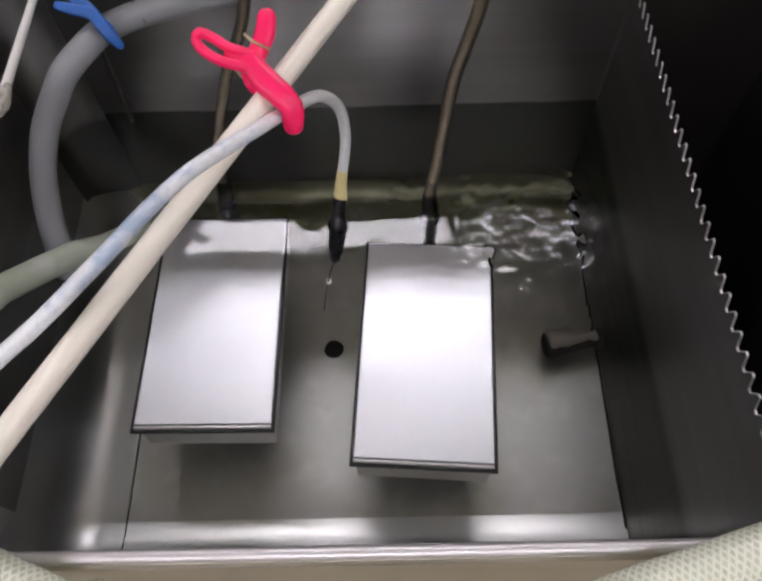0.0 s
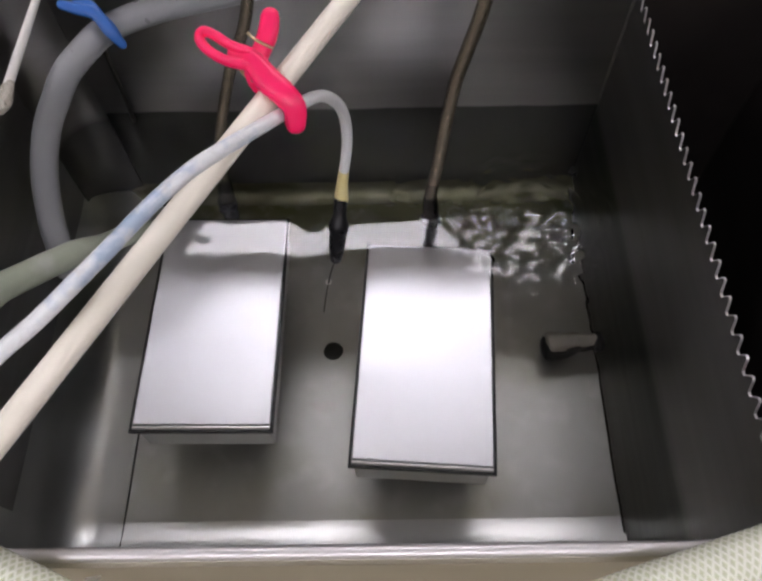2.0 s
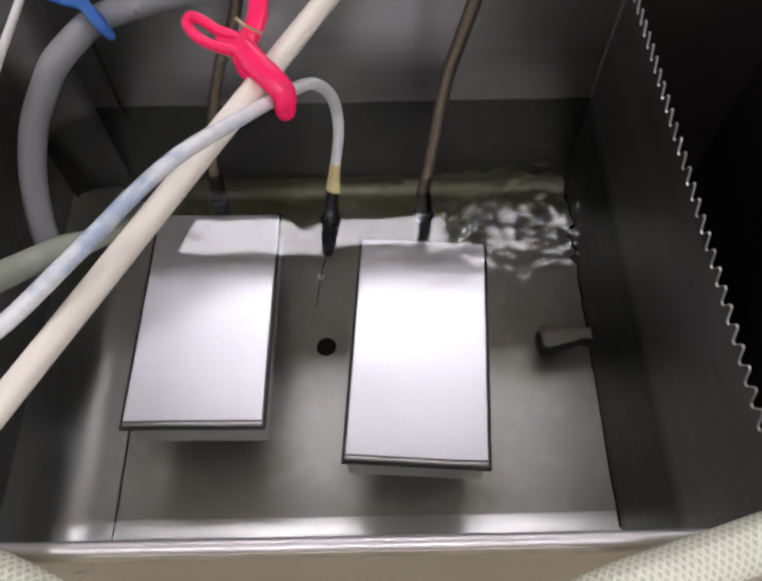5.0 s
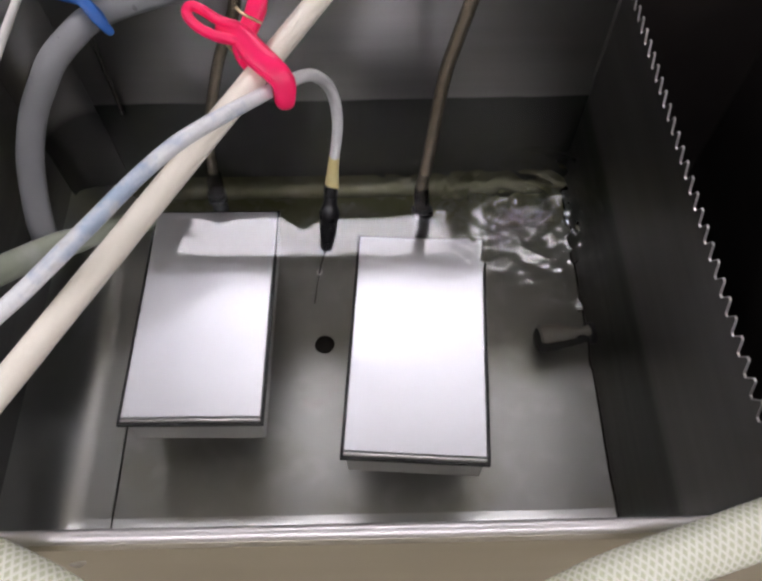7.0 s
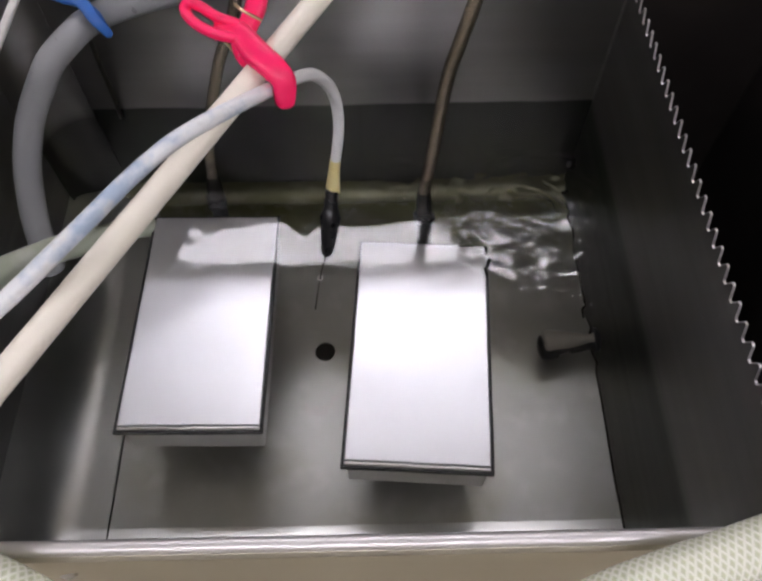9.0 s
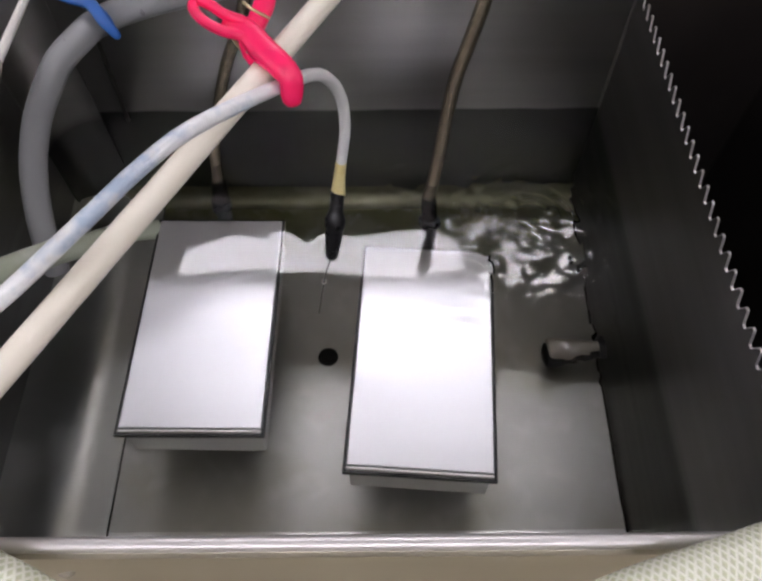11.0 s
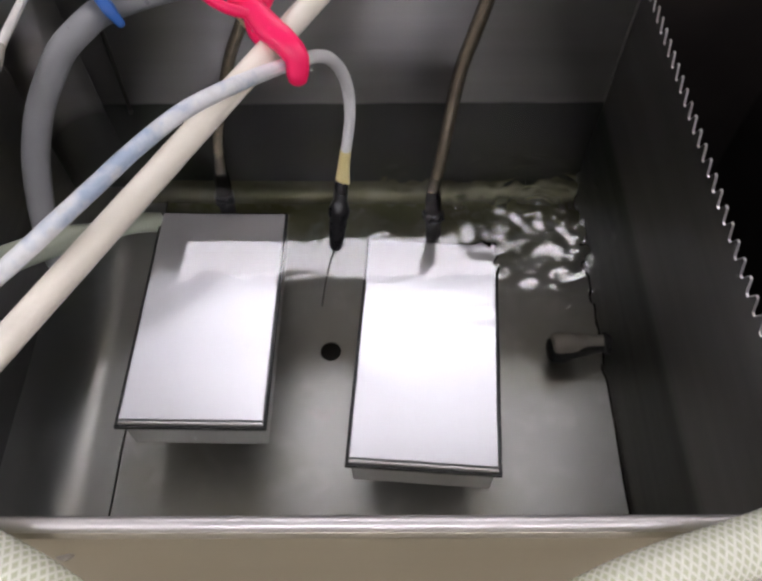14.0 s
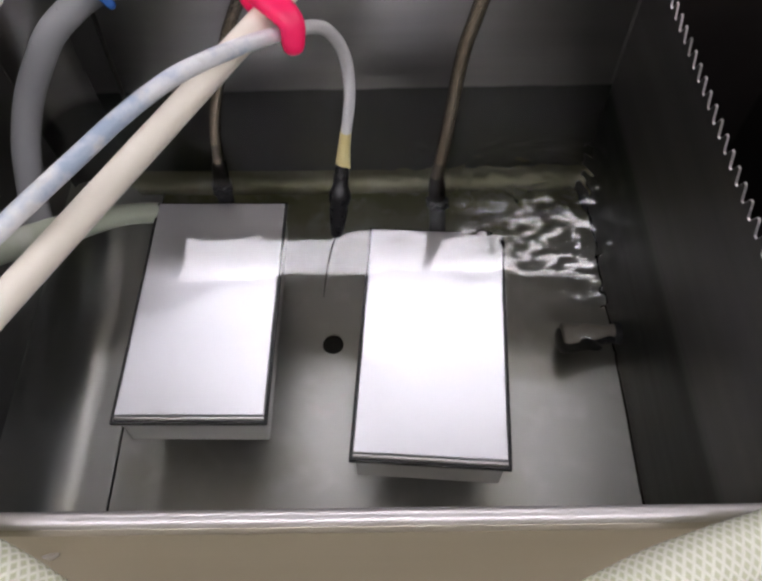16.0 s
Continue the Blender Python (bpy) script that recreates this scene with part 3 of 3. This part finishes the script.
def conduit(base, points, r=0.0071):
    """A braided steel conduit with its nut, from the back of a box up and over the rim."""
    c = empty("braided_conduit", pose(*points[0]))
    o = Vector(points[0])
    p = [tuple(Vector(q) - o) for q in points]
    b = Vector(base) - o
    part("hose", sweep(p, r, 16, 10), BRAID, c, "tarnished braided steel hose", True)
    t = (Vector(p[1]) - Vector(p[0])).normalized()
    part("ferrule", turned([(0, 0.0086), (0.1, 0.0090), (0.6, 0.0090), (0.66, 0.0082), (0.9, 0.0082), (1, 0.0072)], Vector(p[0]) - t * 0.004, Vector(p[0]) + t * 0.030, 20),
         NUT, c, "tarnished crimped ferrule", True)
    part("hex_nut", turned([(0, 0.0105), (0.08, 0.0122), (0.9, 0.0122), (1, 0.0105)], Vector(p[0]) - t * 0.018, Vector(p[0]) - t * 0.003, 6), BOOT, c, "blackened hexagon nut")
    part("elbow", sweep([b, b + Vector((0, 0.012, 0.004)), Vector(p[0]) - t * 0.02, Vector(p[0]) - t * 0.012], 0.0088, 16, 6), RUBBER, c, "black elbow", True)
    return tagged(c, "braided steel conduit rising from a submerged box", "conduit", "conduits of the boxes")


# ---- rod, tubing, pegs, probe ----
def tubing():
    line = [(-0.1551 + 0.5744 * (y + 0.09), y, 0.5052 + 0.0611 * (y + 0.09)) for y in (-0.16, -0.09, 0.0, 0.1, 0.2, 0.27)]
    tagged(part("support_rod", sweep([(-0.31, -0.36, 0.42), (-0.245, -0.245, 0.484)] + line + [(0.088, 0.345, 0.512), (0.108, 0.402, 0.4645), (0.12, 0.45, 0.452)],
                                     0.0071, 24, 8), ROD, None, "", True),
           "cream plastic rod leaning on the tank rim", "rod")
    t = empty("probe_tubing", pose(*THIN[0]))
    o = Vector(THIN[0])
    part("tube", sweep([Vector(p) - o for p in THIN], [0.0046, 0.0046, 0.0046, 0.0045, 0.0044, 0.0043, 0.0043, 0.0043, 0.0042, 0.0041, 0.0041], 16, 8),
         TUBE, t, "white tubing stained blue", True)
    part("loop", sweep([Vector(p) - o for p in ARC], [0.0041] * 4 + [0.0043] * 8, 16, 8), TUBE_PLAIN, t, "clean white end loop", True)
    part("sleeve", sweep([Vector(p) - o for p in SLEEVE], [0.0044, 0.0050, 0.0064], 16, 6), YELLOW, t, "yellowed translucent sleeve", True)
    part("clip_boot", turned([(0, 0.0056), (0.02, 0.0060), (0.28, 0.0062), (0.32, 0.0070), (0.42, 0.0094), (0.50, 0.0092), (0.56, 0.0076), (0.62, 0.0080),
                              (0.80, 0.0070), (0.96, 0.0058), (1, 0.0042)],
                             Vector(CLIP[0]) - o, Vector(CLIP[1]) - o, 20), BOOT, t, "glossy black rubber clip boot", True)
    part("needle", sweep([Vector(p) - o for p in NEEDLE_LINE], 0.0008, 8, 4), NEEDLE, t, "thin steel probe needle", True)
    # White ring added for the bright meniscus where the needle enters the water.
    ring = [Vector((0.0024 * math.cos(k), 0.0024 * math.sin(k), 0)) + Vector(NEEDLE_LINE[1]) - o for k in (0, 1, 2, 3, 4, 5, 6)]
    part("meniscus_ring", sweep(ring, 0.0007, 8, 4), STICK, t, "small white ring added for the bright meniscus", True)
    tagged(t, "white tubing looped down to a probe needle", "tubing")


def peg(name, half_a, half_b, loop, springs, mat, label, r, wide):
    """A spring peg: two bent halves, one with a looped handle, and a wire spring."""
    g = empty(name, pose(*half_a[-1]))
    o = Vector(half_a[-1])
    for half, rad in ((half_a, r[0]), (half_b, r[1])):
        part("peg_half", sweep([Vector(q) - o for q in half], rad, 16, 8, wide, up=PEG_UP, power=2.8, rounded=True), mat, g, "", True)
    if loop:
        part("handle", sweep([Vector(q) - o for q in loop], 0.0031, 12, 8, 1.2, up=PEG_UP, rounded=True), mat, g, "looped handle", True)
    for s in springs:
        part("spring", sweep([Vector(q) - o for q in s], 0.0009, 8, 6), WIRE, g, "brass-coloured wire spring", True)
    return tagged(g, label, "peg", "pegs")


PEG_UP = (0.02, -0.5, 0.86)


def hoses():
    g = tagged(part("large_hose", sweep(BIG_HOSE, 0.0124, 20, 10), HOSE, None, "", True), "wide milky grey hose dipping into the water", "hose")
    tagged(part("fill_hose", sweep(GREEN_HOSE, 0.0127, 20, 10), HOSE_GREEN, None, "", True), "greenish translucent hose running into the water", "hose")
    tagged(part("braided_hose", sweep([(0.04, -0.215, 0.30), (0.085, -0.175, 0.42), (0.135, -0.1495, 0.452), (0.19, -0.133, 0.464), (0.245, -0.117, 0.4712),
                                       (0.33, -0.09, 0.4705), (0.44, -0.03, 0.4685), (0.49, 0.10, 0.4695)], 0.0130, 24, 10), BRAIDED, None, "", True),
           "pale green braided hose lying over the rim", "hose", "braided hoses")
    tagged(part("braided_hose", sweep([(-0.37, 0.02, 0.4695), (-0.30, -0.06, 0.470), (-0.21, -0.108, 0.4712), (-0.16, -0.128, 0.466), (-0.115, -0.149, 0.452),
                                       (-0.075, -0.18, 0.41), (-0.05, -0.22, 0.30)], 0.0130, 24, 10), BRAIDED, None, "", True),
           "pale braided hose hanging over the front rim", "hose", "braided hoses")
    tagged(part("steel_rod", sweep([(-0.2545, 0.3925, 0.212), (-0.2389, 0.37, 0.3364), (-0.2290, 0.357, 0.40)], 0.0025, 10, 4), NEEDLE, None, "", True),
           "thin dark steel rod standing in the water", "rod")
    st = empty("hanging_stick", pose(*STICK_LINE[-1]))
    o = Vector(STICK_LINE[-1])
    part("stick", sweep([Vector(p) - o for p in STICK_LINE], [0.0036, 0.0036, 0.0036], 12, 6), STICK, st, "slim white stick", True)
    rnd = random.Random(4)
    for k in range(7):
        q = [Vector((rnd.uniform(-.004, .004), rnd.uniform(-.004, .004), rnd.uniform(-.004, .004))) for _ in range(4)]
        d = (Vector(STICK_LINE[-1]) - Vector(STICK_LINE[0])).normalized()
        part("cord", sweep([q[i] + d * (-0.006 + 0.011 * i) for i in range(4)], 0.0028, 8, 4), STRING, st, "frayed grey cord", True)
    tagged(st, "slim white stick with frayed cord wound round its end", "stick")


THIN = [(-0.1671, -0.0449, 0.5069), (-0.1518, -0.0335, 0.514), (-0.1329, -0.0201, 0.5221), (-0.115, -0.0039, 0.5295), (-0.0969, 0.0154, 0.5352), (-0.0817, 0.0344, 0.5384), (-0.0641, 0.0558, 0.5395), (-0.0488, 0.0734, 0.5363), (-0.0336, 0.0944, 0.5281), (-0.0229, 0.1156, 0.5167), (-0.0162, 0.1313, 0.508)]
ARC = [(-0.0171, 0.1307, 0.5078), (-0.0114, 0.1407, 0.5017), (-0.0062, 0.1544, 0.492), (-0.0003, 0.1658, 0.481), (0.0056, 0.1831, 0.4562), (0.0087, 0.1955, 0.4287), (0.009, 0.1977, 0.4015), (0.0061, 0.199, 0.3761), (0.0038, 0.1977, 0.3618)]
SLEEVE = [(0.0039, 0.1978, 0.3629), (0.0013, 0.1968, 0.3442), (-0.0009, 0.1952, 0.3252)]
CLIP = [(-0.0009, 0.1957, 0.3289), (-0.0089, 0.1615, 0.2741)]
NEEDLE_LINE = [(-0.0087, 0.1629, 0.2771), (-0.0196, 0.1665, 0.2267), (-0.029, 0.161, 0.152)]
PEG_A = [(-0.0481, 0.1475, 0.5356), (-0.0383, 0.1425, 0.5339), (-0.0289, 0.1317, 0.53), (-0.0195, 0.1221, 0.528), (-0.0134, 0.1165, 0.5227), (-0.0134, 0.112, 0.5137)]
PEG_LOOP = [(-0.04, 0.1386, 0.534), (-0.0519, 0.1405, 0.5363), (-0.0623, 0.1449, 0.5399), (-0.0678, 0.151, 0.5433), (-0.0654, 0.155, 0.5454), (-0.0587, 0.1529, 0.5441), (-0.05, 0.1486, 0.5406), (-0.0398, 0.1461, 0.538)]
PEG_B = [(-0.0271, 0.1655, 0.5461), (-0.0285, 0.157, 0.5415), (-0.0326, 0.149, 0.5363), (-0.0374, 0.1437, 0.5301), (-0.0356, 0.1382, 0.5239), (-0.032, 0.1356, 0.5181)]
SPRING_A = [(-0.0395, 0.1532, 0.5452), (-0.0342, 0.1472, 0.5451), (-0.0249, 0.1459, 0.5399)]
SPRING_B = [(-0.0486, 0.1467, 0.5265), (-0.0439, 0.1401, 0.5251), (-0.0383, 0.1341, 0.5261)]
BLUE_A = [(-0.2473, 0.3492, 0.4133), (-0.2345, 0.3476, 0.4099), (-0.2181, 0.3435, 0.4075), (-0.2063, 0.3316, 0.3986), (-0.1983, 0.3275, 0.3871)]
BLUE_B = [(-0.2397, 0.3638, 0.4074), (-0.2274, 0.3599, 0.4028), (-0.218, 0.3487, 0.3989), (-0.211, 0.345, 0.39), (-0.2056, 0.3402, 0.3805)]
BIG_HOSE = [(-0.022, 0.3755, 0.422), (-0.0953, 0.3752, 0.4047), (-0.1624, 0.3748, 0.3895), (-0.2048, 0.3655, 0.3817), (-0.2215, 0.3476, 0.3836), (-0.2306, 0.3249, 0.3862), (-0.2469, 0.3027, 0.379), (-0.2606, 0.2902, 0.3622), (-0.2766, 0.2827, 0.339), (-0.2859, 0.27, 0.3198), (-0.2932, 0.2496, 0.294), (-0.2963, 0.2259, 0.2619), (-0.2936, 0.2057, 0.2384), (-0.2923, 0.1982, 0.2219), (-0.2907, 0.1927, 0.2063)]
GREEN_HOSE = [(-0.42, 0.00, 0.40), (-0.372, 0.035, 0.4705), (-0.322, 0.068, 0.405), (-0.3012, 0.0929, 0.3321), (-0.2941, 0.1179, 0.3114), (-0.2871, 0.1461, 0.2868), (-0.2771, 0.1752, 0.2626), (-0.2669, 0.1991, 0.2413), (-0.245, 0.245, 0.185), (-0.225, 0.275, 0.135), (-0.2, 0.3, 0.08), (-0.17, 0.32, 0.03)]
STICK_LINE = [(-0.2801, 0.3917, 0.4026), (-0.2748, 0.3627, 0.4096), (-0.2366, 0.201, 0.458)]


# ---- what moves ----
def motions():
    """The rings of ripples swing to and fro, each in its own time, never twice alike."""
    for ob, cx, cy, seed in RIPPLES:
        rnd = random.Random(seed + 7)
        rows, a, way = [], 0.0, 1
        for k in range(81):
            rows.append((k * 0.2, pose(cx, cy, HW, 0, 0, a)))
            if rnd.random() < 0.35:
                way = -way
            a += way * rnd.uniform(12, 48)
        walk(ob, rows)


room()
tank()
boxes()
conduit((0.0895, 0.246, 0.118), [(0.0880, 0.2700, 0.178), (0.0872, 0.279, 0.204), (0.0950, 0.300, 0.245), (0.1068, 0.325, 0.325), (0.1185, 0.340, 0.362), (0.131, 0.355, 0.401),
                                 (0.147, 0.388, 0.468), (0.156, 0.425, 0.478), (0.165, 0.47, 0.40)])
conduit((-0.1440, 0.287, 0.118), [(-0.1440, 0.303, 0.165), (-0.1440, 0.314, 0.20), (-0.1400, 0.327, 0.25), (-0.115, 0.345, 0.33), (-0.0885, 0.360, 0.388),
                                  (-0.070, 0.392, 0.469), (-0.06, 0.425, 0.478), (-0.055, 0.47, 0.40)], 0.0060)
tubing()
hoses()
peg("clothes_peg", PEG_A, PEG_B, PEG_LOOP, [SPRING_A, SPRING_B], PINK, "bright pink plastic peg clamping tubing to rod",
    ([0.0050, 0.0070, 0.0080, 0.0076, 0.0070, 0.0062], [0.0056, 0.0060, 0.0056, 0.0066, 0.0070, 0.0060]), 0.75)
peg("clothes_peg", BLUE_A, BLUE_B, [], [], BLUE, "blue plastic peg clipped on the milky hose",
    ([0.0042, 0.0052, 0.0056, 0.0056, 0.0040], [0.0040, 0.0050, 0.0055, 0.0055, 0.0040]), 0.7)
water()
RIPPLES = ripples()
motions()
